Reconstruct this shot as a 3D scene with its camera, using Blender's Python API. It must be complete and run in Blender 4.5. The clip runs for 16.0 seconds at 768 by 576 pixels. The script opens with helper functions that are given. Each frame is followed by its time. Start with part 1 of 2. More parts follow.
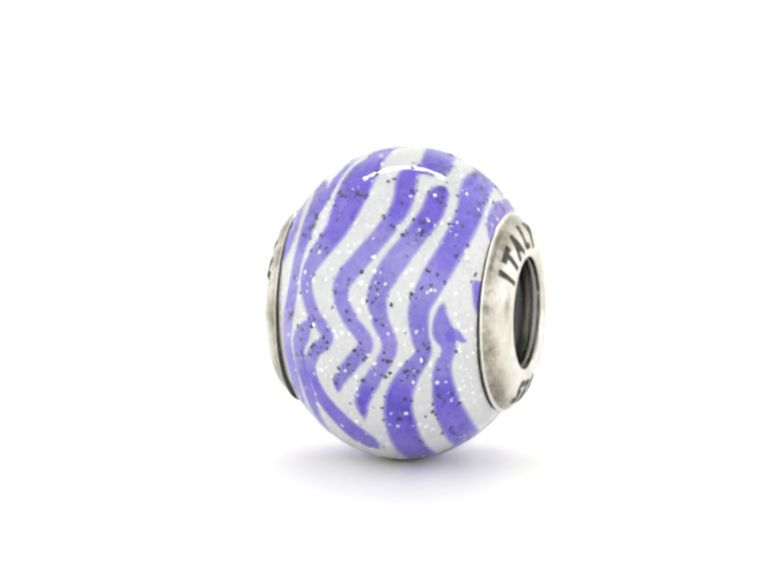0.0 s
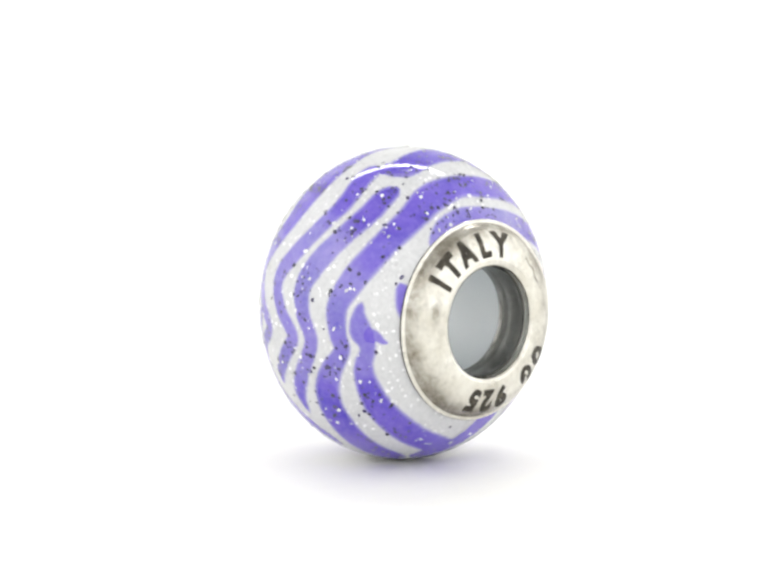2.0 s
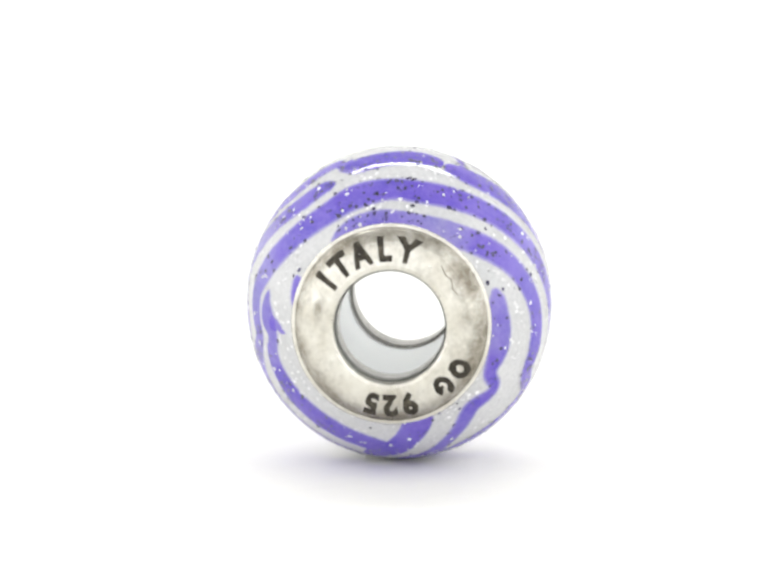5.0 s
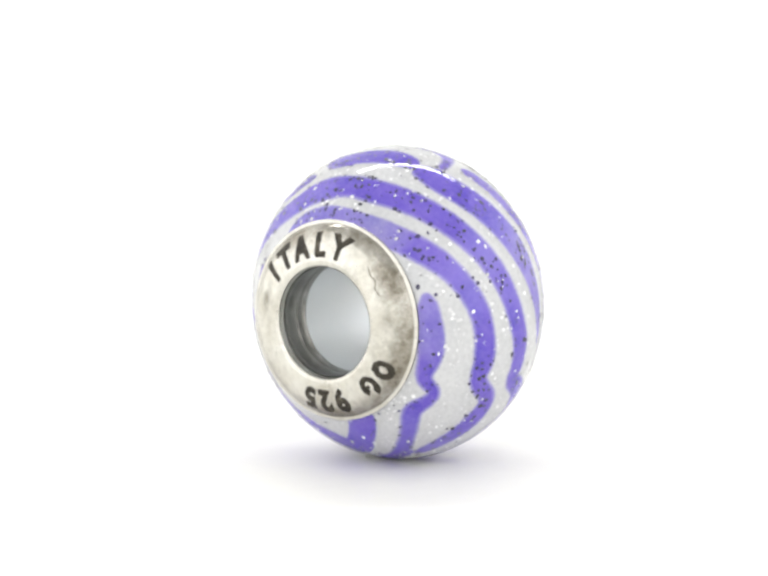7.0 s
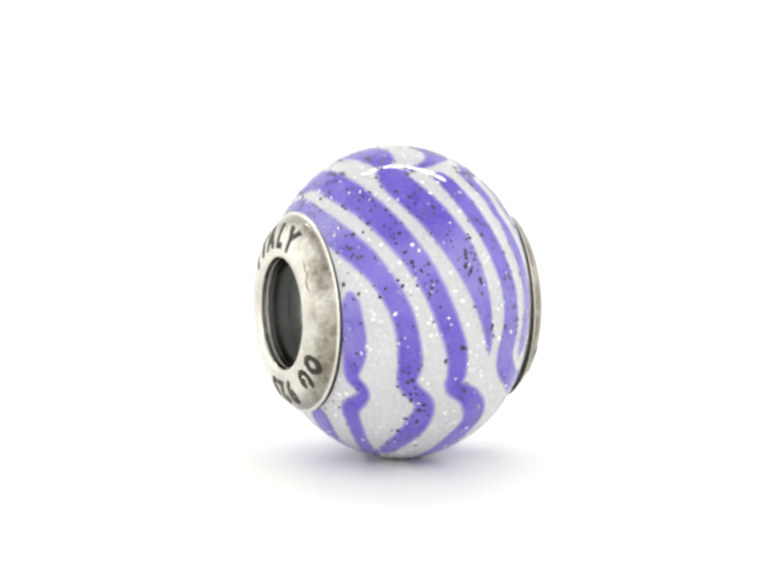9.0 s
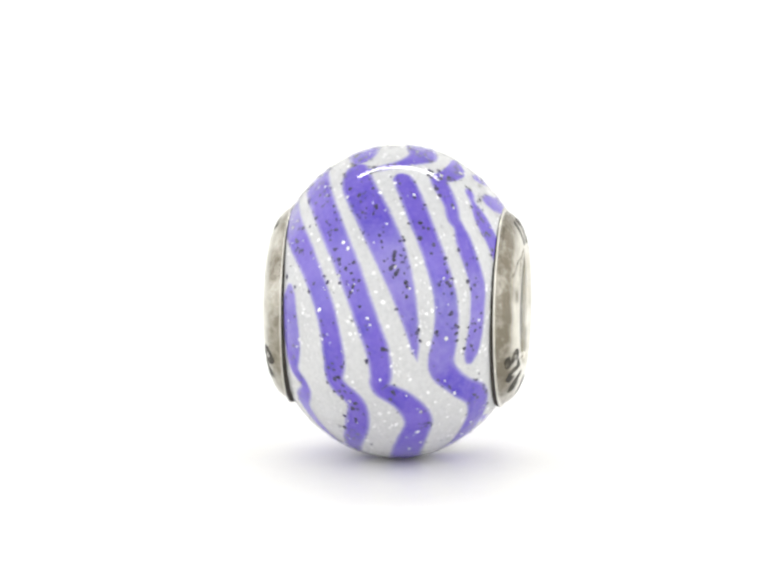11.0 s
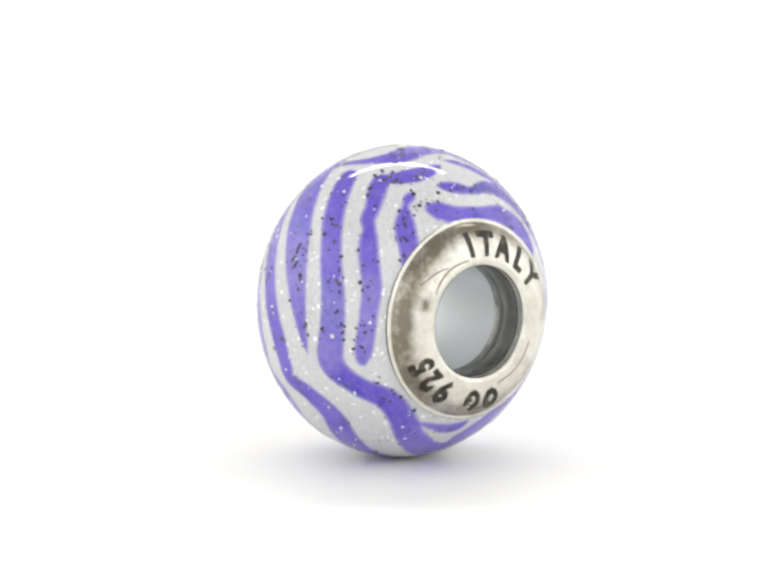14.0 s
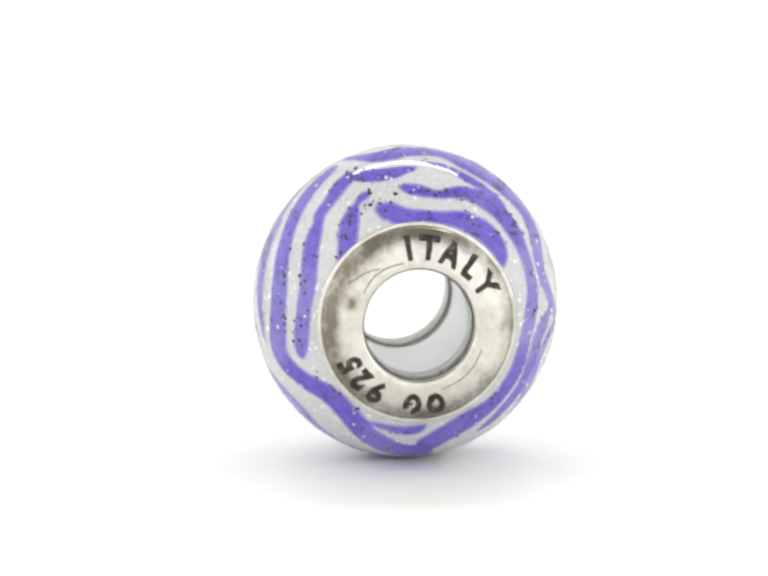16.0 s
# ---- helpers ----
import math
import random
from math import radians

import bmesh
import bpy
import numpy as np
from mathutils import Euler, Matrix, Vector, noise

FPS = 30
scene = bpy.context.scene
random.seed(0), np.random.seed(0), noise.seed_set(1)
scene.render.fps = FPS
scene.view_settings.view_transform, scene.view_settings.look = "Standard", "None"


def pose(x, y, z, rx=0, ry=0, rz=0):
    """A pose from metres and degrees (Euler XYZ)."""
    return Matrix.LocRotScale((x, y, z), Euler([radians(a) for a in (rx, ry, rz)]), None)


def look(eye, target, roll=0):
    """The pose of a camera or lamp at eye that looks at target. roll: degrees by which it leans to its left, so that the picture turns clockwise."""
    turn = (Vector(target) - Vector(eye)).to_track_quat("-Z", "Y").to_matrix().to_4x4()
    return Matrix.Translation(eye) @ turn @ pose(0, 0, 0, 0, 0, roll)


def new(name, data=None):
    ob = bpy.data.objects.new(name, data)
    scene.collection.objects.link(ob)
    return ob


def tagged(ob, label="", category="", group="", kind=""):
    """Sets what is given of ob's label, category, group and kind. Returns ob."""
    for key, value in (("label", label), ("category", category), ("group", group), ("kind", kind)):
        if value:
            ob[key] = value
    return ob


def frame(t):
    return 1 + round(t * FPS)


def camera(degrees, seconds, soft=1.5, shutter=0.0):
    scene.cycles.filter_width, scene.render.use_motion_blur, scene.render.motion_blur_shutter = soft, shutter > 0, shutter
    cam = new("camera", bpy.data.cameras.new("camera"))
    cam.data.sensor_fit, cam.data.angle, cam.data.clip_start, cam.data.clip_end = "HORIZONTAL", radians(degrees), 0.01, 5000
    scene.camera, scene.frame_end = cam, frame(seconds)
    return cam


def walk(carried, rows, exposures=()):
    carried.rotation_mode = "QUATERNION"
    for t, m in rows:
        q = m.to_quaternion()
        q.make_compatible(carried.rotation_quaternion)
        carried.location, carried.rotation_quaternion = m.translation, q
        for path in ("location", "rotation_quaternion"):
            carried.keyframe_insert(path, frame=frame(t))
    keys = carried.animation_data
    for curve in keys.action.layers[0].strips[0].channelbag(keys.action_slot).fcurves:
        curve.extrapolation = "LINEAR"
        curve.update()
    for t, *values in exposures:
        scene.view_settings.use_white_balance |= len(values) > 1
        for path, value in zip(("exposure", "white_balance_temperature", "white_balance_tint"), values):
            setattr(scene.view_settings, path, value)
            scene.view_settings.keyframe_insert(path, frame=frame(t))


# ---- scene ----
U = 0.007                       # metres for one bead unit (half its height)
ELEV, DIST = 9.193, 40.0        # the camera's dip in degrees, its distance in bead units
SHIFT_X, SHIFT_Y, ROLL = 0.1197, -0.0877, -0.217
TURN0, RATE = -17.20, 15.418    # the bead's heading at the start, degrees per second of the turntable
OFF_X, OFF_Y = 0.0306, -0.0200  # the bead stands a little off the turntable's pivot
A, B, SZ = 0.845, 0.9722, 1.0305     # half length of the glass form, its half width, its height to width
CAP_SZ, CAP_Z = 1.0144, -0.0243
REST = B * SZ                   # height of the bead's middle over the floor

cam = camera(math.degrees(2 * math.atan(784 / (320 * DIST))), 16.0, soft=3.0)
e = radians(ELEV)
FWD, UP = Vector((0, math.cos(e), -math.sin(e))), Vector((0, math.sin(e), math.cos(e)))
EYE = (Vector((0, 0, REST)) - DIST * FWD - SHIFT_X * Vector((1, 0, 0)) - SHIFT_Y * UP) * U
VIEW = look(EYE, EYE + FWD, -ROLL)
walk(cam, [(0.0, VIEW), (16.0, VIEW)], exposures=[(0.0, 0.53), (4.0, 0.50), (8.0, 0.46), (11.5, 0.46), (13.0, 0.375), (16.0, 0.35)])

# ---- light: added glowing walls all round, one strip lamp over and behind the bead ----
world = bpy.data.worlds.new("studio")
world.use_nodes = True
world.node_tree.nodes["Background"].inputs[0].default_value = (1, 1, 1, 1)
world.node_tree.nodes["Background"].inputs[1].default_value = 0.5
scene.world = world
# Glow of each unseen wall, set to balance the bead's brightness.
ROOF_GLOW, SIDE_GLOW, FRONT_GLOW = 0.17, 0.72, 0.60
strip = bpy.data.lights.new("strip_light", "AREA")
strip.shape, strip.size, strip.size_y, strip.energy = "RECTANGLE", 0.37, 0.036, 0.36
lamp = new("strip_light", strip)
lamp.matrix_world = look((0.006, 0.245, 0.384), (0, 0, 0.007))


# ---- materials ----
def material(name):
    m = bpy.data.materials.new(name)
    m.use_nodes = True
    return m, m.node_tree.nodes, m.node_tree.links, m.node_tree.nodes["Principled BSDF"]


def noise_tex(n, l, scale, detail=4, rough=0.6):
    """Noise in the thing's own space, scale in cells per metre."""
    co = n.new("ShaderNodeTexCoord")
    t = n.new("ShaderNodeTexNoise")
    t.inputs["Scale"].default_value, t.inputs["Detail"].default_value, t.inputs["Roughness"].default_value = scale, detail, rough
    l.new(co.outputs["Object"], t.inputs["Vector"])
    return t.outputs["Fac"]


def ramp(n, l, fac, stops):
    r = n.new("ShaderNodeValToRGB")
    while len(r.color_ramp.elements) < len(stops):
        r.color_ramp.elements.new(0.5)
    for el, (p, c) in zip(r.color_ramp.elements, stops):
        el.position, el.color = p, (*c, 1) if len(c) == 3 else c
    l.new(fac, r.inputs[0])
    return r.outputs[0]


def mix(n, l, fac, a, b):
    x = n.new("ShaderNodeMix")
    x.data_type = "RGBA"
    for s, v in ((0, fac), (6, a), (7, b)):
        if hasattr(v, "default_value"):
            l.new(v, x.inputs[s])
        else:
            x.inputs[s].default_value = v if s == 0 else (*v, 1)
    return x.outputs[2]


def bump(n, l, b, height, strength, distance):
    k = n.new("ShaderNodeBump")
    k.inputs["Strength"].default_value, k.inputs["Distance"].default_value = strength, distance
    l.new(height, k.inputs["Height"])
    l.new(k.outputs[0], b.inputs["Normal"])


# White surface that glows as fill light, for walls added out of view.
def fill_panel(name, glow):
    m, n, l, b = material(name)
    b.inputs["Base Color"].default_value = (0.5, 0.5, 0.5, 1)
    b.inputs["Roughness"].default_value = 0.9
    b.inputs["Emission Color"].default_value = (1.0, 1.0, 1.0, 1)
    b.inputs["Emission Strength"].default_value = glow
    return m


def paper():
    m, n, l, b = material("white_paper")
    c = ramp(n, l, noise_tex(n, l, 900, 5), [(0.3, (0.955, 0.950, 0.922)), (0.7, (0.975, 0.970, 0.942))])
    l.new(c, b.inputs["Base Color"])
    b.inputs["Roughness"].default_value = 0.45
    bump(n, l, b, noise_tex(n, l, 6000, 3), 0.05, 0.00005)
    return m


def white_stops(n, l):
    """The milky ground of the bead: cool white with a faint grey cloud and a fine grain."""
    cloud = ramp(n, l, noise_tex(n, l, 330, 3), [(0.3, (0.545, 0.553, 0.565)), (0.7, (0.645, 0.648, 0.653))])
    grain = ramp(n, l, noise_tex(n, l, 5200, 2), [(0.35, (0.50, 0.505, 0.515)), (0.6, (0.67, 0.672, 0.68))])
    return mix(n, l, 0.35, cloud, grain)


def resin(b):
    """A clear glossy layer over matt colour."""
    b.inputs["Roughness"].default_value = 0.6
    b.inputs["Specular IOR Level"].default_value = 0.0
    b.inputs["Coat Weight"].default_value = 1.0
    b.inputs["Coat Roughness"].default_value = 0.02
    b.inputs["Coat IOR"].default_value = 1.58


def milky():
    m, n, l, b = material("milky_resin")
    l.new(white_stops(n, l), b.inputs["Base Color"])
    resin(b)
    return m


def violet():
    m, n, l, b = material("violet_enamel")
    tone = ramp(n, l, noise_tex(n, l, 420, 4), [(0.28, (0.165, 0.108, 0.54)), (0.5, (0.118, 0.073, 0.505)), (0.72, (0.040, 0.018, 0.42))])
    fine = mix(n, l, ramp(n, l, noise_tex(n, l, 4200, 3), [(0.45, (0, 0, 0)), (0.75, (0.35, 0.35, 0.35))]), tone, (0.24, 0.175, 0.62))
    wash = ramp(n, l, noise_tex(n, l, 190, 2), [(0.50, (0, 0, 0)), (0.72, (0.5, 0.5, 0.5))])
    fine = mix(n, l, wash, fine, (0.30, 0.25, 0.68))
    at = n.new("ShaderNodeAttribute")
    at.attribute_name = "rim"
    wob = n.new("ShaderNodeMath")
    wob.operation = "MULTIPLY_ADD"
    l.new(noise_tex(n, l, 2600, 3), wob.inputs[0])
    wob.inputs[1].default_value = 0.22
    l.new(at.outputs["Fac"], wob.inputs[2])
    edge = ramp(n, l, wob.outputs[0], [(0.28, (0, 0, 0)), (0.62, (0.30, 0.30, 0.30)), (0.95, (1, 1, 1))])
    l.new(mix(n, l, edge, fine, white_stops(n, l)), b.inputs["Base Color"])
    resin(b)
    return m


def flake(name, rgb, rough, metal, low=0.55):
    m, n, l, b = material(name)
    g = n.new("ShaderNodeNewGeometry")
    lo = tuple(low * c for c in rgb)
    l.new(ramp(n, l, g.outputs["Random Per Island"], [(0.0, lo), (1.0, rgb)]), b.inputs["Base Color"])
    b.inputs["Roughness"].default_value, b.inputs["Metallic"].default_value = rough, metal
    b.inputs["Coat Weight"].default_value, b.inputs["Coat Roughness"].default_value = 0.6, 0.03
    return m


def silver(name, dark=0.0):
    """Sterling silver: warm grey, with brown tarnish in clouds and fine scratches; darker towards the seam for tarnish
    and dark reflections.
    """
    m, n, l, b = material(name)
    clean = ramp(n, l, noise_tex(n, l, 800, 6, 0.7), [(0.3, (0.60, 0.575, 0.50)), (0.65, (0.77, 0.755, 0.695))])
    at = n.new("ShaderNodeAttribute")
    at.attribute_name = "rim"
    add = n.new("ShaderNodeMath")
    add.operation = "MULTIPLY_ADD"
    l.new(at.outputs["Fac"], add.inputs[0])
    add.inputs[1].default_value = 0.34
    grit = n.new("ShaderNodeMath")
    grit.operation = "MULTIPLY_ADD"
    l.new(noise_tex(n, l, 4200, 4, 0.75), grit.inputs[0])
    grit.inputs[1].default_value = 0.44
    l.new(noise_tex(n, l, 620, 6, 0.68), add.inputs[2])
    l.new(add.outputs[0], grit.inputs[2])
    level = n.new("ShaderNodeMath")
    level.operation = "MULTIPLY"
    l.new(grit.outputs[0], level.inputs[0])
    level.inputs[1].default_value = 0.75
    tarnish_and_dark = ramp(n, l, level.outputs[0], [(0.50, (0, 0, 0)), (0.60, (0.13, 0.13, 0.13)), (0.74, (0.42, 0.42, 0.42)), (0.92, (0.85, 0.85, 0.85))])
    col = mix(n, l, tarnish_and_dark, clean, (0.115, 0.092, 0.055))
    # Greys the metal: the hole's shade and dark reflections put into the colour.
    if dark:
        col = mix(n, l, dark, col, (0.11, 0.11, 0.108))
    l.new(col, b.inputs["Base Color"])
    b.inputs["Metallic"].default_value = 1.0
    r = ramp(n, l, noise_tex(n, l, 1500, 5), [(0.3, (0.13, 0.13, 0.13)), (0.75, (0.30, 0.30, 0.30))])
    l.new(r, b.inputs["Roughness"])
    bump(n, l, b, noise_tex(n, l, 2400, 5, 0.7), 0.18, 0.00004)
    return m


def plain(name, rgb, rough=0.5, metal=0.0):
    m, n, l, b = material(name)
    c = ramp(n, l, noise_tex(n, l, 1500, 4), [(0.3, tuple(0.8 * v for v in rgb)), (0.7, rgb)])
    l.new(c, b.inputs["Base Color"])
    b.inputs["Roughness"].default_value, b.inputs["Metallic"].default_value = rough, metal
    return m


def worn_oxide():
    """Black oxide in the stamped marks, rubbed thin in places."""
    m, n, l, b = material("worn_oxide")
    l.new(ramp(n, l, noise_tex(n, l, 2600, 4), [(0.35, (0.020, 0.016, 0.011)), (0.55, (0.045, 0.038, 0.026)), (0.75, (0.17, 0.15, 0.11))]), b.inputs["Base Color"])
    b.inputs["Roughness"].default_value, b.inputs["Metallic"].default_value = 0.55, 0.35
    return m


def satin_core():
    m, n, l, b = material("satin_core")
    c = ramp(n, l, noise_tex(n, l, 700, 4), [(0.3, (0.90, 0.93, 0.95)), (0.7, (0.93, 0.955, 0.97))])
    l.new(c, b.inputs["Base Color"])
    b.inputs["Metallic"].default_value = 0.66
    b.inputs["Roughness"].default_value = 0.40
    return m


PAPER, MILKY, VIOLET = paper(), milky(), violet()
ROOF, SIDE, FACE = fill_panel("roof_fill", ROOF_GLOW), fill_panel("side_fill", SIDE_GLOW), fill_panel("front_fill", FRONT_GLOW)
SILVER, COLLAR = silver("sterling_silver"), silver("shaded_silver", 0.76)
CORE = satin_core()
INK = plain("seam_black", (0.026, 0.021, 0.014), 0.75)
WORN = worn_oxide()
STAIN = plain("dark_tarnish", (0.19, 0.17, 0.13), 0.4, 0.8)
TARNISH = plain("brown_tarnish", (0.32, 0.28, 0.19), 0.45, 0.7)
# Fixed white and near-black flake colours replace the foil's changing reflections.
GLINT, SPECK = flake("glint_flakes", (0.98, 0.98, 0.99), 0.25, 0.0), flake("dark_glitter", (0.045, 0.032, 0.13), 0.4, 0.0, 0.12)


# ---- mesh helpers ----
def part(name, bm, mat, parent=None, label="", smooth=True):
    me = bpy.data.meshes.new(name)
    bm.to_mesh(me)
    bm.free()
    me.polygons.foreach_set("use_smooth", [smooth] * len(me.polygons))
    me.materials.append(mat)
    ob = new(name, me)
    ob.parent = parent
    return tagged(ob, label)


def put_rim(ob, values):
    """A number at each vertex that says how near it lies to the piece's edge."""
    ob.data.attributes.new("rim", "FLOAT", "POINT").data.foreach_set("value", values)


def revolve(profile, n=160, sz=1.0, dz=0.0):
    """A turned form round the bead's axis (x), from rows of (x, radius) in bead units."""
    bm = bmesh.new()
    rings = []
    for x, r in profile:
        rings.append([bm.verts.new((x * U, r * math.sin(2 * math.pi * k / n) * U, (sz * r * math.cos(2 * math.pi * k / n) + dz) * U)) for k in range(n)])
    for a, b in zip(rings, rings[1:]):
        for k in range(n):
            bm.faces.new((a[k], a[(k + 1) % n], b[(k + 1) % n], b[k]))
    bmesh.ops.recalc_face_normals(bm, faces=bm.faces)
    return bm


def smooth_line(rows, steps):
    """A Catmull-Rom line through rows of numbers."""
    rows = [Vector(r) for r in rows]
    rows = [2 * rows[0] - rows[1], *rows, 2 * rows[-1] - rows[-2]]
    out = []
    for p0, p1, p2, p3 in zip(rows, rows[1:], rows[2:], rows[3:]):
        for s in range(steps):
            t = s / steps
            out.append(0.5 * ((2 * p1) + (p2 - p0) * t + (2 * p0 - 5 * p1 + 4 * p2 - p3) * t * t + (3 * p1 - p0 - 3 * p2 + p3) * t ** 3))
    return out + [rows[-2]]


def on_glass(phi, x, lift=0.0):
    """The place on the glass form at phi degrees from the top and x along the axis, in bead units."""
    p = radians(phi)
    x = max(-0.98 * A, min(0.98 * A, x))
    r = B * math.sqrt(1 - (x / A) ** 2)
    v = Vector((x, r * math.sin(p), SZ * r * math.cos(p)))
    return v + lift * Vector((v.x / A ** 2, v.y / B ** 2, v.z / (B * SZ) ** 2)).normalized()


def glass_normal(v):
    return Vector((v.x / A ** 2, v.y / B ** 2, v.z / (B * SZ) ** 2)).normalized()


# ---- the paper sweep and the added glowing walls ----
LOW = -0.01


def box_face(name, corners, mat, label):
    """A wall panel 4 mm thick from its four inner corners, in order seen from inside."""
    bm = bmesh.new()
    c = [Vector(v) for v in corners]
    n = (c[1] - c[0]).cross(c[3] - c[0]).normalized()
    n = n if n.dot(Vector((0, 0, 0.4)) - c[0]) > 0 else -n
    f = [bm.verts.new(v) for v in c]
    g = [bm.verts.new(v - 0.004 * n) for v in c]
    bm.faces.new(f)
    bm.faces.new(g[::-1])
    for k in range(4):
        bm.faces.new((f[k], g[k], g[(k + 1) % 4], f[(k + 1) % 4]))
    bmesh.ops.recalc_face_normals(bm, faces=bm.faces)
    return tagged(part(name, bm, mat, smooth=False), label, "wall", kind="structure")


W, BACK, FRONT, TOP = 0.60, 0.70, -0.70, 0.80


def sweep():
    """One sheet of paper: the floor, a wide curve, and the backdrop, 2 mm thick."""
    def section(d):
        """The sheet's line inside the walls, d metres under its face."""
        rad, y0 = 0.30, BACK - 0.01
        rows = [(FRONT + 0.002, -d), (-0.2, -d), (0.0, -d), (0.2, -d)]
        for k in range(13):
            a = math.pi / 2 * k / 12
            rows.append((y0 - rad + (rad + d) * math.sin(a), rad - (rad + d) * math.cos(a)))
        return rows + [(y0 + d, TOP - 0.01)]
    bm = bmesh.new()
    xs = np.linspace(-W + 0.005, W - 0.005, 9)
    loop = section(0.0) + section(0.002)[::-1]
    grid = [[bm.verts.new((x, y, z)) for x in xs] for y, z in loop]
    for a, b in zip(grid, grid[1:] + grid[:1]):
        for k in range(len(xs) - 1):
            bm.faces.new((a[k], a[k + 1], b[k + 1], b[k]))
    bmesh.ops.recalc_face_normals(bm, faces=bm.faces)
    ob = part("floor", bm, PAPER)
    return tagged(ob, "seamless white paper sweep, floor curving up into backdrop", "floor", kind="structure")


sweep()
box_face("wall_left", [(-W, FRONT, LOW), (-W, BACK, LOW), (-W, BACK, TOP), (-W, FRONT, TOP)][::-1], SIDE, "unseen glowing side wall, added for even white light")
box_face("wall_right", [(W, FRONT, LOW), (W, BACK, LOW), (W, BACK, TOP), (W, FRONT, TOP)], SIDE, "unseen glowing side wall, added for even white light")
box_face("wall_front", [(-W, FRONT, LOW), (W, FRONT, LOW), (W, FRONT, TOP), (-W, FRONT, TOP)][::-1], FACE, "unseen glowing front wall, added for even white light")
box_face("wall_back", [(-W, BACK, LOW), (W, BACK, LOW), (W, BACK, TOP), (-W, BACK, TOP)], SIDE, "unseen glowing back wall, added behind the paper")
box_face("ceiling", [(-W, FRONT, TOP), (W, FRONT, TOP), (W, BACK, TOP), (-W, BACK, TOP)], ROOF, "unseen glowing ceiling, added for even white light")

# ---- the bead ----
bead = tagged(new("bead"), "round white resin bead with violet stripes, glitter and silver caps", "bead")
BODY_END = 0.690
angles = np.linspace(-math.asin(BODY_END / A), math.asin(BODY_END / A), 97)
body = part("body", revolve([(A * math.sin(t), B * math.cos(t)) for t in angles], 224, SZ), MILKY, bead, "milky white resin body with a clear glossy surface")
STRIPES = []


def stripe(rows, fade=0.050):
    """A painted band through rows of (degrees round the axis from the top, place along the axis, width, thinness of the paint)."""
    rows = [r if len(r) == 4 else (*r, 0.0) for r in rows]
    lift = 0.0006 + 0.00008 * len([o for o in bead.children if o.name.startswith("stripe")])
    line = smooth_line(rows, 9)
    pts = [on_glass(p, x) for p, x, w, thin in line]
    across = (-1.0, -0.92, -0.82, -0.7, -0.55, -0.3, 0.0, 0.3, 0.55, 0.7, 0.82, 0.92, 1.0)
    bm, rim, grid, places = bmesh.new(), [], [], []
    for k, (p, (_, _, w, thin)) in enumerate(zip(pts, line)):
        t = (pts[min(k + 1, len(pts) - 1)] - pts[max(k - 1, 0)]).normalized()
        side = glass_normal(p).cross(t).normalized()
        ends = min(k, len(pts) - 1 - k)
        half = (max(w, 0.012) / 2 + 0.36 * fade) * math.sqrt(min(1.0, 0.12 + ends / 4.0))
        row = []
        for v in across:
            q = p + side * half * v
            x = max(-0.688, min(0.688, q.x))
            ph = math.degrees(math.atan2(q.y, q.z / SZ))
            row.append(bm.verts.new(on_glass(ph, x, lift) * U))
            places.append(on_glass(ph, x))
            rim.append(max(1.0 - (1 - abs(v)) * half / fade, 0.9 - 0.5 * ends, thin, 0.0))
        grid.append(row)
    for a, b in zip(grid, grid[1:]):
        for k in range(len(across) - 1):
            bm.faces.new((a[k], a[k + 1], b[k + 1], b[k]))
    # where a band runs over an earlier one, its edge does not thin out
    if STRIPES:
        c, h = np.array([p for p, _ in STRIPES]), np.array([w for _, w in STRIPES])
        inside = (np.linalg.norm(np.array(places)[:, None] - c[None], axis=2) < h[None] - 0.45 * 0.05).any(axis=1)
        rim = [0.0 if i else r for i, r in zip(inside, rim)]
    for p, (_, _, w, _) in zip(pts, line):
        STRIPES.append((p, max(w, 0.012) / 2 + 0.36 * fade))
    ob = part("stripe", bm, VIOLET, bead, "wavy violet enamel stripe")
    put_rim(ob, rim)
    return ob


def pale(rows, low, high, thin):
    """The same rows with thinner paint between two angles."""
    return [(*r, thin if low <= r[0] <= high else 0.0) for r in rows]


# the side that the clip begins with, from the second cap towards the first
stripe(pale([(8, -0.49, 0.07), (-2, -0.52, 0.10), (-12, -0.53, 0.07), (-24, -0.47, 0.12), (-39, -0.45, 0.16), (-52, -0.47, 0.15), (-64, -0.50, 0.11), (-79, -0.52, 0.12), (-90, -0.55, 0.13),
        (-104, -0.57, 0.12), (-119, -0.55, 0.14), (-137, -0.54, 0.15), (-152, -0.54, 0.20), (-166, -0.50, 0.20), (-178, -0.38, 0.20)], -114, -54, 0.36))
stripe(pale([(-5, -0.29, 0.06), (-22, -0.345, 0.09), (-36, -0.38, 0.09), (-46, -0.40, 0.03)], -114, -54, 0.36))
stripe(pale([(-89, -0.36, 0.03), (-95, -0.41, 0.12), (-101, -0.46, 0.13), (-112, -0.46, 0.12), (-124, -0.43, 0.12), (-137, -0.42, 0.11), (-152, -0.38, 0.08)], -114, -54, 0.36))
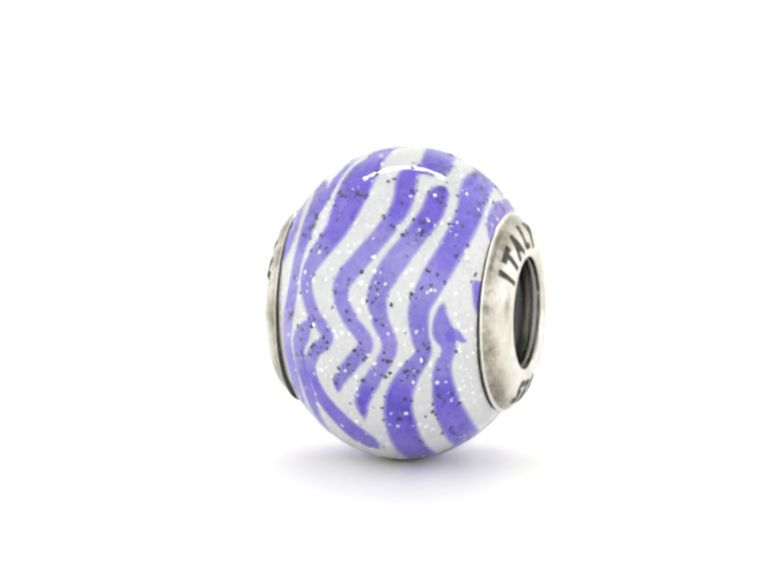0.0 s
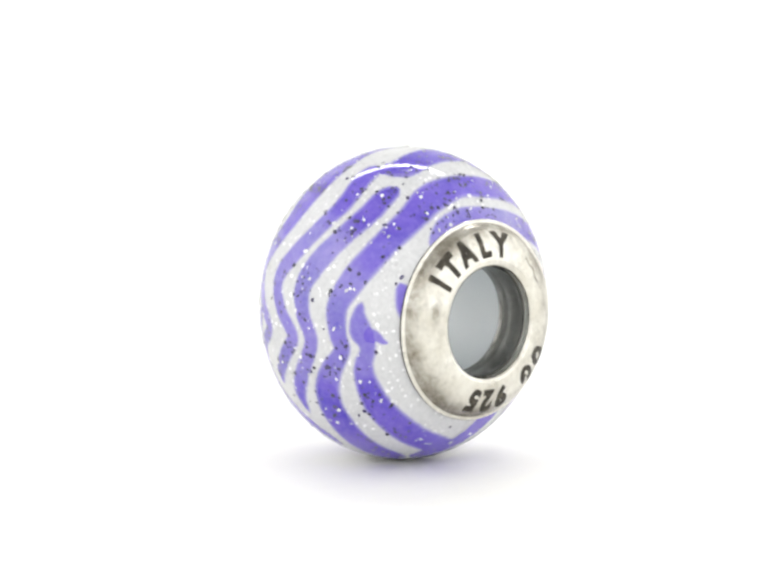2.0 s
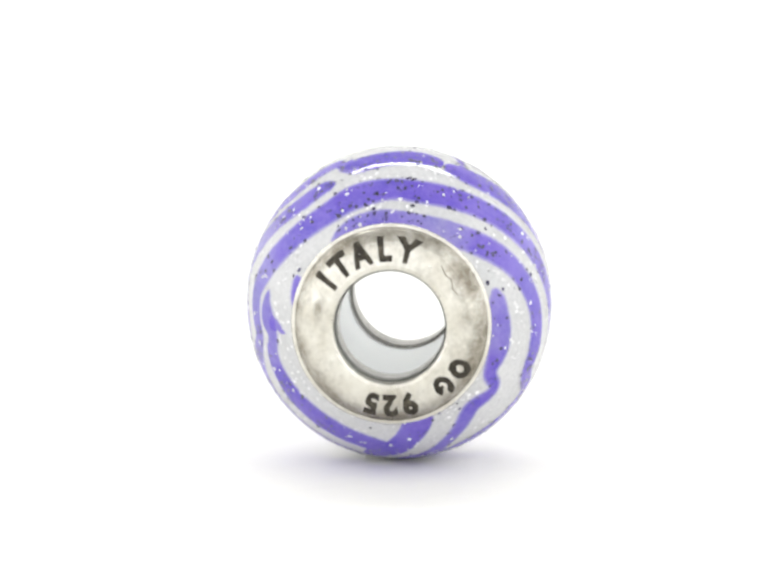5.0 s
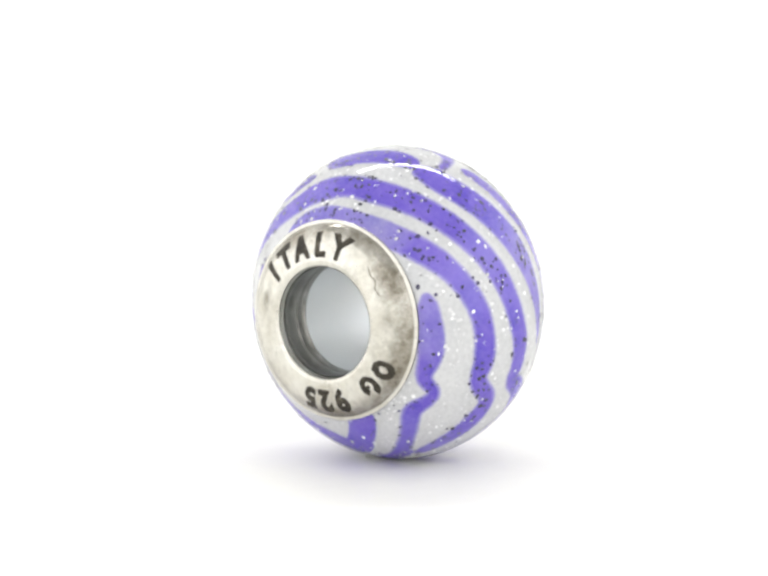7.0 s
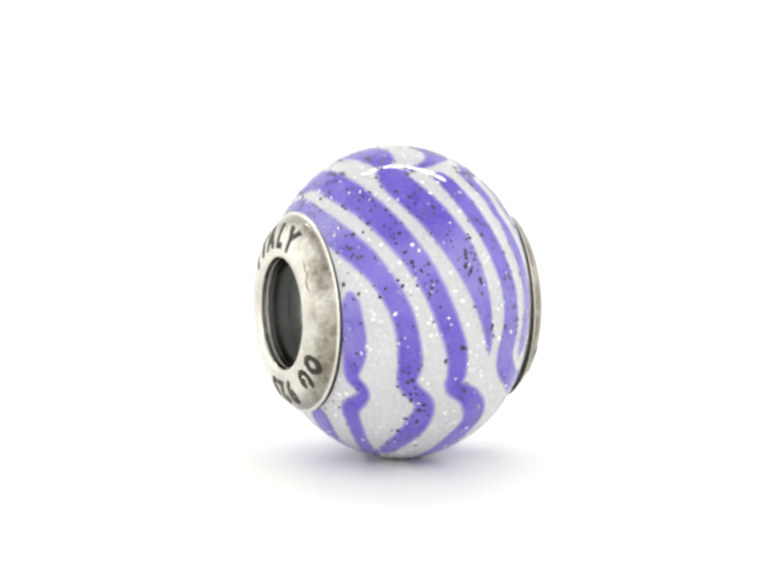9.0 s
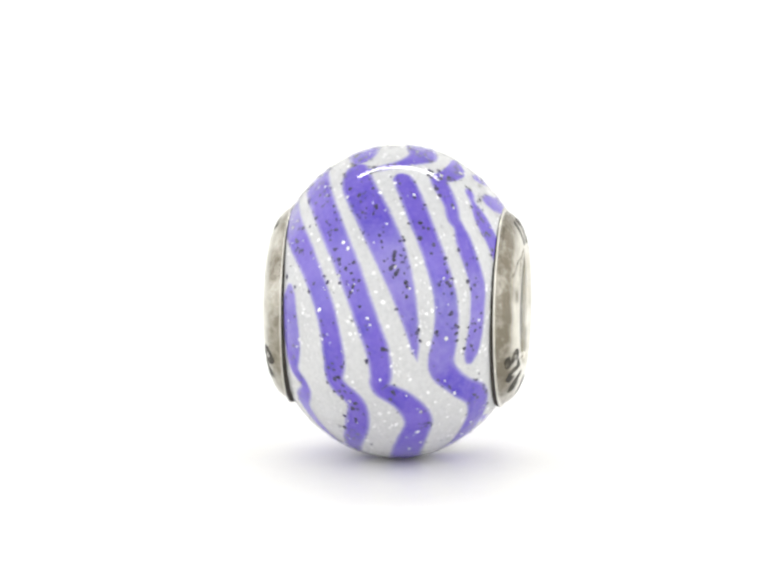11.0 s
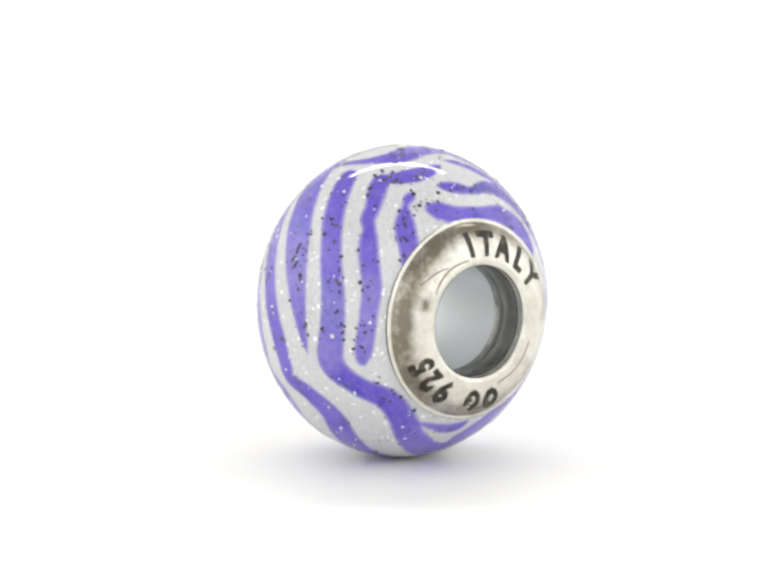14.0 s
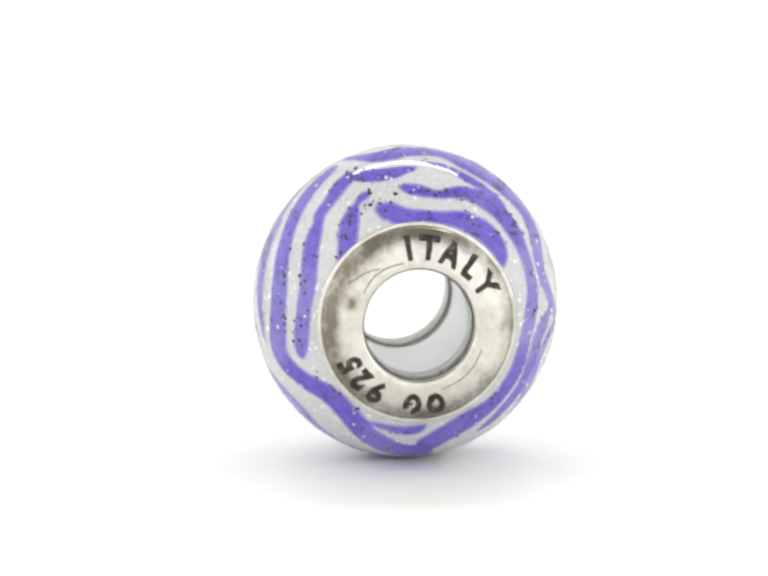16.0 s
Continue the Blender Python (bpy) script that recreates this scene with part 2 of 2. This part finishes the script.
stripe(pale([(25, 0.12, 0.06), (23, 0.01, 0.07), (19, -0.09, 0.10), (11, -0.17, 0.18), (0, -0.14, 0.19), (-12, -0.13, 0.15), (-23, -0.165, 0.24), (-39, -0.185, 0.25), (-52, -0.22, 0.20), (-62, -0.32, 0.16), (-69, -0.39, 0.13), (-77, -0.40, 0.11),
        (-87, -0.33, 0.10), (-95, -0.23, 0.09), (-102, -0.33, 0.09), (-110, -0.38, 0.11), (-121, -0.34, 0.14), (-131, -0.23, 0.17), (-142, -0.10, 0.19), (-150, -0.02, 0.06)], -114, -54, 0.36))
stripe(pale([(-20, 0.15, 0.10), (-28, 0.14, 0.14), (-43, 0.16, 0.13), (-56, 0.08, 0.12), (-66, -0.03, 0.13), (-73, -0.12, 0.13), (-79, -0.14, 0.11), (-87, -0.08, 0.10), (-96, 0.03, 0.10),
        (-104, -0.07, 0.10), (-112, -0.17, 0.08), (-118, -0.19, 0.03)], -114, -54, 0.36))
stripe(pale([(-25, 0.37, 0.08), (-33, 0.35, 0.14), (-43, 0.34, 0.15), (-56, 0.27, 0.14), (-69, 0.16, 0.15), (-78, 0.10, 0.13), (-87, 0.12, 0.11), (-96, 0.18, 0.10), (-103, 0.14, 0.10),
        (-111, 0.05, 0.11), (-120, -0.03, 0.10), (-130, -0.04, 0.02)], -114, -54, 0.36))
# the long band that runs over the top beside the first cap and down the other side
stripe(pale([(-170, 0.20, 0.20), (-150, 0.18, 0.20), (-133, 0.18, 0.20), (-120, 0.20, 0.18), (-110, 0.27, 0.15), (-101, 0.37, 0.11), (-94, 0.36, 0.12), (-83, 0.35, 0.14), (-70, 0.42, 0.17), (-55, 0.49, 0.17),
        (-36, 0.53, 0.18), (-17, 0.51, 0.21), (-1, 0.50, 0.18), (16, 0.49, 0.19), (35, 0.43, 0.18), (53, 0.33, 0.17), (71, 0.20, 0.16), (86, 0.10, 0.15), (99, 0.02, 0.15), (108, 0.00, 0.14),
        (114, 0.00, 0.13), (120, -0.13, 0.15), (131, -0.21, 0.18), (144, -0.15, 0.20), (156, -0.10, 0.20), (176, -0.06, 0.20)], -116, -62, 0.32))
stripe(pale([(-79, 0.484, 0.02), (-85, 0.472, 0.085), (-92, 0.480, 0.145), (-97, 0.505, 0.12), (-102, 0.505, 0.10), (-110, 0.468, 0.125), (-127, 0.46, 0.18), (-148, 0.47, 0.20), (-169, 0.45, 0.19), (-184, 0.38, 0.18)], -116, -62, 0.32))
stripe([(-93, 0.50, 0.10, 0.32), (-95, 0.55, 0.07, 0.32), (-98, 0.585, 0.035, 0.32), (-99, 0.605, 0.012, 0.32)], 0.03)
stripe([(-24, 0.20, 0.04, 0.5), (-18, 0.305, 0.07, 0.3), (-9, 0.335, 0.05, 0.5)])
stripe([(-66, 0.625, 0.05), (-72, 0.65, 0.11), (-80, 0.665, 0.11), (-88, 0.68, 0.06)])
stripe([(-42, 0.685, 0.05, 0.5), (-28, 0.66, 0.13, 0.28), (-12, 0.655, 0.16, 0.28), (14, 0.66, 0.16, 0.40), (32, 0.635, 0.17, 0.5), (45, 0.595, 0.17, 0.25), (56, 0.54, 0.17), (70, 0.45, 0.15), (82, 0.375, 0.15), (92, 0.33, 0.15), (104, 0.30, 0.16), (114, 0.295, 0.13),
        (122, 0.17, 0.13), (133, 0.175, 0.16), (148, 0.225, 0.13), (162, 0.24, 0.10)])
# the other side, from the first cap towards the second
stripe(pale([(72, 0.615, 0.11), (90, 0.605, 0.165), (104, 0.59, 0.17), (118, 0.585, 0.11), (125, 0.51, 0.09), (138, 0.54, 0.13), (149, 0.465, 0.115), (157, 0.39, 0.11), (168, 0.27, 0.13), (182, 0.16, 0.15)], 64, 112, 0.30))
stripe(pale([(18, 0.215, 0.11), (24, 0.225, 0.17), (34, 0.19, 0.21), (50, 0.065, 0.22), (64, -0.05, 0.21), (78, -0.14, 0.15), (91, -0.195, 0.09), (105, -0.23, 0.015)], 64, 112, 0.30))
stripe(pale([(27, -0.05, 0.10), (34, -0.11, 0.14), (48, -0.21, 0.15), (62, -0.31, 0.15), (78, -0.39, 0.16), (93, -0.40, 0.17), (107, -0.37, 0.18), (118, -0.455, 0.15), (131, -0.555, 0.17),
        (146, -0.545, 0.18), (162, -0.45, 0.20), (175, -0.36, 0.22), (190, -0.26, 0.20)], 64, 112, 0.30))
stripe(pale([(22, -0.27, 0.10), (29, -0.32, 0.13), (37, -0.385, 0.11), (44, -0.415, 0.10), (47, -0.45, 0.09), (54, -0.49, 0.13), (70, -0.57, 0.13), (84, -0.58, 0.12), (97, -0.565, 0.12), (111, -0.525, 0.11)], 64, 112, 0.30))
stripe([(26, -0.30, 0.07), (18, -0.36, 0.12), (9, -0.385, 0.12), (-3, -0.35, 0.04)], 0.026)
stripe(pale([(20, -0.485, 0.05), (24, -0.487, 0.075), (28, -0.510, 0.05), (31.5, -0.540, 0.10), (36, -0.575, 0.14), (45, -0.65, 0.14), (55, -0.70, 0.14)], 64, 112, 0.30))
stripe([(22, -0.565, 0.13), (7, -0.645, 0.14), (-12, -0.645, 0.10), (-31, -0.615, 0.16), (-48, -0.61, 0.16), (-62, -0.65, 0.07)])
stripe([(-24, 0.20, 0.05), (-10, 0.24, 0.18), (4, 0.21, 0.20), (14, 0.20, 0.16), (18, 0.19, 0.06)])
stripe([(161, 0.67, 0.17), (166, 0.61, 0.19), (173, 0.52, 0.18), (182, 0.40, 0.17), (192, 0.27, 0.16)], 0.026)
stripe([(153, -0.57, 0.03), (166, -0.575, 0.07), (178, -0.575, 0.10), (187, -0.615, 0.04)])


# ---- glitter ----
def near_stripe(v):
    return min((v - p).length - h for p, h in STRIPES)


def glitter(name, count, small, large, mat, label, keep, seed, lift):
    """Small flat foil hexagons set in the clear surface, each tilted a little."""
    rng = random.Random(seed)
    bm = bmesh.new()
    made = 0
    while made < count:
        x = rng.uniform(-0.66, 0.66)
        v = on_glass(rng.uniform(-180, 180), x, lift)
        drift = noise.noise(v * 5.5 + Vector((seed, 0, 0)))
        if rng.random() > keep(near_stripe(v), v) * max(0.12, min(1.0, 0.55 + 1.5 * drift)):
            continue
        n = (glass_normal(v) + 0.05 * Vector((rng.gauss(0, 1), rng.gauss(0, 1), rng.gauss(0, 1)))).normalized()
        s = n.orthogonal().normalized()
        t = n.cross(s)
        r = small + (large - small) * rng.random() ** 1.8
        turn, long = rng.uniform(0, 6.3), rng.uniform(0.55, 1.0)
        ring = []
        for k in range(6):
            a = turn + math.pi * k / 3
            c, d = r * math.cos(a) * rng.uniform(0.8, 1.1), long * r * math.sin(a) * rng.uniform(0.8, 1.1)
            b = turn * 1.7
            ring.append(bm.verts.new((v + s * (c * math.cos(b) - d * math.sin(b)) + t * (c * math.sin(b) + d * math.cos(b))) * U))
        bm.faces.new(ring)
        made += 1
    ob = part(name, bm, mat, bead, label, smooth=False)
    return tagged(ob, kind="stuff")


glitter("dark_glitter", 1500, 0.006, 0.019, SPECK, "foil glitter specks in the resin, coloured dark", lambda d, v: (0.9 if d < -0.01 else 0.045) * (1.0 if v.z > 0.5 else 0.6), 11, 0.0032)
glitter("glint_flakes", 1650, 0.005, 0.018, GLINT, "foil glitter in the resin, its glints put in as white", lambda d, v: 0.12 if d < -0.01 else 0.9, 6, 0.0030)

# ---- caps ----
CONE = [(0.672, 0.629), (0.675, 0.630), (0.679, 0.627), (0.683, 0.618), (0.685, 0.606), (0.712, 0.592), (0.742, 0.568), (0.766, 0.536), (0.785, 0.500), (0.800, 0.460), (0.811, 0.420), (0.817, 0.388),
        (0.816, 0.372), (0.809, 0.357), (0.796, 0.349), (0.765, 0.347)]


def cone_x(r):
    """Where the cap's face lies along the axis at a radius."""
    rows = CONE[4:12]
    for (x0, r0), (x1, r1) in zip(rows, rows[1:]):
        if r1 <= r <= r0:
            return x0 + (x1 - x0) * (r0 - r) / (r0 - r1)
    return rows[0][0] if r > rows[0][1] else rows[-1][0]


def cap_place(sign, psi, r, lift=0.0):
    """A place on a cap, psi degrees clockwise from the top as one looks at the cap."""
    p = radians(psi)
    return Vector((sign * (cone_x(r) + lift), sign * r * math.sin(p), CAP_SZ * r * math.cos(p) + CAP_Z)) * U


def stamp(name, pieces, psi, sign, parent, label, r0=0.488, mat=None, lift=0.0022):
    """Lays flat outlines (faces of points in bead units, y outwards) on the cap's cone as a dark sunk mark."""
    bm = bmesh.new()
    for verts, faces in pieces:
        vs = [bm.verts.new((x, y, 0)) for x, y in verts]
        for f in faces:
            bm.faces.new([vs[i] for i in f])
    bmesh.ops.triangulate(bm, faces=bm.faces)
    for _ in range(3):
        long = [q for q in bm.edges if q.calc_length() > 0.014]
        bmesh.ops.subdivide_edges(bm, edges=long, cuts=1)
        bmesh.ops.triangulate(bm, faces=bm.faces)
    for v in bm.verts:
        v.co += 0.0045 * noise.noise_vector(v.co * 60 + Vector((psi, r0, sign)))
        v.co = cap_place(sign, psi + math.degrees(v.co.x / r0), r0 + v.co.y, lift)
    bmesh.ops.recalc_face_normals(bm, faces=bm.faces)
    return part(name, bm, mat or WORN, parent, label, smooth=False)


def glyph(ch, height):
    """A letter of the built-in font as a flat mesh, centred."""
    cu = bpy.data.curves.new("glyph", "FONT")
    cu.body, cu.size, cu.align_x, cu.offset, cu.resolution_u = ch, height / 0.70, "CENTER", 0.0105, 4
    ob = new("glyph", cu)
    me = bpy.data.meshes.new_from_object(ob.evaluated_get(bpy.context.evaluated_depsgraph_get()))
    verts = [(v.co.x * 0.92, v.co.y - height / 2) for v in me.vertices]
    faces = [list(f.vertices) for f in me.polygons]
    bpy.data.objects.remove(ob)
    bpy.data.meshes.remove(me)
    bpy.data.curves.remove(cu)
    return [(verts, faces)]


def stroke(points, w):
    """A flat band of even width along points."""
    pts = [Vector(p) for p in points]
    verts = []
    for k, p in enumerate(pts):
        t = (pts[min(k + 1, len(pts) - 1)] - pts[max(k - 1, 0)]).normalized()
        s = Vector((-t.y, t.x)) * w / 2
        verts += [tuple(p + s), tuple(p - s)]
    return verts, [[2 * k, 2 * k + 1, 2 * k + 3, 2 * k + 2] for k in range(len(pts) - 1)]


def oval(a0, a1, rx, ry):
    return [(rx * math.sin(radians(a)), ry * math.cos(radians(a))) for a in np.linspace(a0, a1, 25)]


def finer(profile, most=0.012):
    """The profile with more rows where they lie far apart."""
    out = [profile[0]]
    for (x0, r0), (x1, r1) in zip(profile, profile[1:]):
        k = max(1, math.ceil(math.hypot(x1 - x0, r1 - r0) / most))
        out += [(x0 + (x1 - x0) * i / k, r0 + (r1 - r0) * i / k) for i in range(1, k + 1)]
    return out


def cap(sign, spin, stains):
    """A silver end cap; stains are rows of (degrees, radius, half width in degrees, half depth, strength)."""
    rows = finer(CONE)
    ob = part("end_cap", revolve([(sign * x, r) for x, r in rows], 160, CAP_SZ, CAP_Z), SILVER, bead, "tarnished sterling silver end cap with stamped marks")
    rim = []
    for x, r in rows:
        face = x > 0.684 and r > 0.375
        for k in range(160):
            psi = sign * 360 * k / 160
            # Outer band: tarnish and the slope's dark reflection, both put into the colour.
            v = max(0.0, min(1.0, (r - 0.485) / 0.12)) ** 1.4
            for p, q, wide, deep, much in stains:
                d = ((psi - p + 180) % 360 - 180) / wide
                v += 0.8 * much * math.exp(-d * d - ((r - q) / deep) ** 2)
            rim.append(v if face else 0.0)
    put_rim(ob, rim)
    part("seam", revolve([(sign * x, r) for x, r in ((0.622, 0.600), (0.630, 0.611), (0.655, 0.624), (0.672, 0.629))], 160, CAP_SZ, CAP_Z), INK, ob, "black ring between cap and resin")
    # the collar that lines the hole, with two turned steps
    collar = [(0.765, 0.347), (0.760, 0.342), (0.730, 0.340), (0.723, 0.3415), (0.717, 0.3415), (0.710, 0.339), (0.620, 0.338), (0.614, 0.3395), (0.609, 0.338), (0.530, 0.338), (0.522, 0.344), (0.522, 0.364)]
    c = part("collar", revolve([(sign * x, r) for x, r in collar], 128, CAP_SZ, CAP_Z), COLLAR, ob, "silver collar lining the hole, its shade put in as dark grey")
    put_rim(c, [0.0] * (len(collar) * 128))
    h = 0.136
    for ch, psi in zip("ITALY", (-55, -39.8, -22.7, -4.4, 12.8)):
        stamp("letter", glyph(ch, h), psi + spin, sign, ob, "black stamped letter")
    for ch, psi in zip("925", (165.5, 180, 193.5)):
        stamp("digit", glyph(ch, h * 0.98), psi + spin, sign, ob, "black stamped digit", 0.500)
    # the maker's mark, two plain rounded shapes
    stamp("stamp_mark", [stroke(oval(0, 360, 0.041, 0.050), 0.038), stroke([(0.008, -0.018), (0.040, -0.060)], 0.024)], 120.5 + spin, sign, ob, "black stamped oval mark", 0.508)
    stamp("stamp_mark", [stroke(oval(48, 360, 0.041, 0.050)[::-1], 0.038), stroke([(0.0, -0.002), (0.036, -0.002), (0.036, -0.046)], 0.024)], 137.5 + spin, sign, ob, "black stamped open ring mark", 0.500)
    return ob


def arc(rows, psi0, r0):
    """Points on a cap given by degrees and radius, laid out flat round psi0."""
    return [(radians(p - psi0) * r0, r - r0) for p, r, _ in smooth_line([(p, r, 0) for p, r in rows], 6)]


first = cap(1, 0.0, [(-75, 0.462, 9, 0.028, 1.3), (82, 0.487, 7, 0.035, 1.1), (58, 0.53, 18, 0.06, 0.9), (178, 0.58, 40, 0.05, 0.8), (-30, 0.56, 45, 0.05, 0.6), (110, 0.55, 22, 0.06, 0.8)])
second = cap(-1, 47.0, [(-72, 0.445, 6, 0.034, 1.7), (-88, 0.54, 18, 0.05, 1.4), (-45, 0.55, 32, 0.06, 1.2), (-125, 0.54, 25, 0.07, 1.2), (10, 0.57, 35, 0.05, 1.0), (165, 0.56, 35, 0.06, 1.2)])
stamp("scratch", [stroke(arc([(-60, 0.406), (-50, 0.416), (-35, 0.420), (-14, 0.403)], -36, 0.43), 0.009)], -36, -1, second, "fine brown curved scratch", 0.43, TARNISH)
stamp("scratch", [stroke(arc([(112, 0.425), (135, 0.432), (160, 0.425)], 135, 0.43), 0.005)], 135, -1, second, "fine brown curved scratch", 0.43, TARNISH)
stamp("scratch", [stroke(arc([(40, 0.50), (47, 0.478), (52, 0.486), (58, 0.462), (64, 0.470)], 52, 0.48), 0.005)], 52, 1, first, "fine dark wavy scratch", 0.48, STAIN)
stamp("scratch", [stroke(arc([(-60, 0.520), (-52, 0.490), (-44, 0.468), (-35, 0.436)], -43, 0.45), 0.006)], -43, -1, second, "fine dark slanting scratch", 0.45, STAIN)
part("core", revolve([(-0.62, 0.359), (-0.3, 0.358), (0, 0.358), (0.3, 0.358), (0.62, 0.359)], 128, CAP_SZ, CAP_Z), CORE, bead, "smooth satin white lining of the hole")


def motions():
    rows = []
    for k in range(33):
        t = 0.5 * k
        a = radians(TURN0 - RATE * t)
        x, y = OFF_X * math.cos(a) - OFF_Y * math.sin(a), OFF_X * math.sin(a) + OFF_Y * math.cos(a)
        rows.append((t, pose(x * U, y * U, REST * U, 0, 0, TURN0 - RATE * t)))
    walk(bead, rows)


motions()
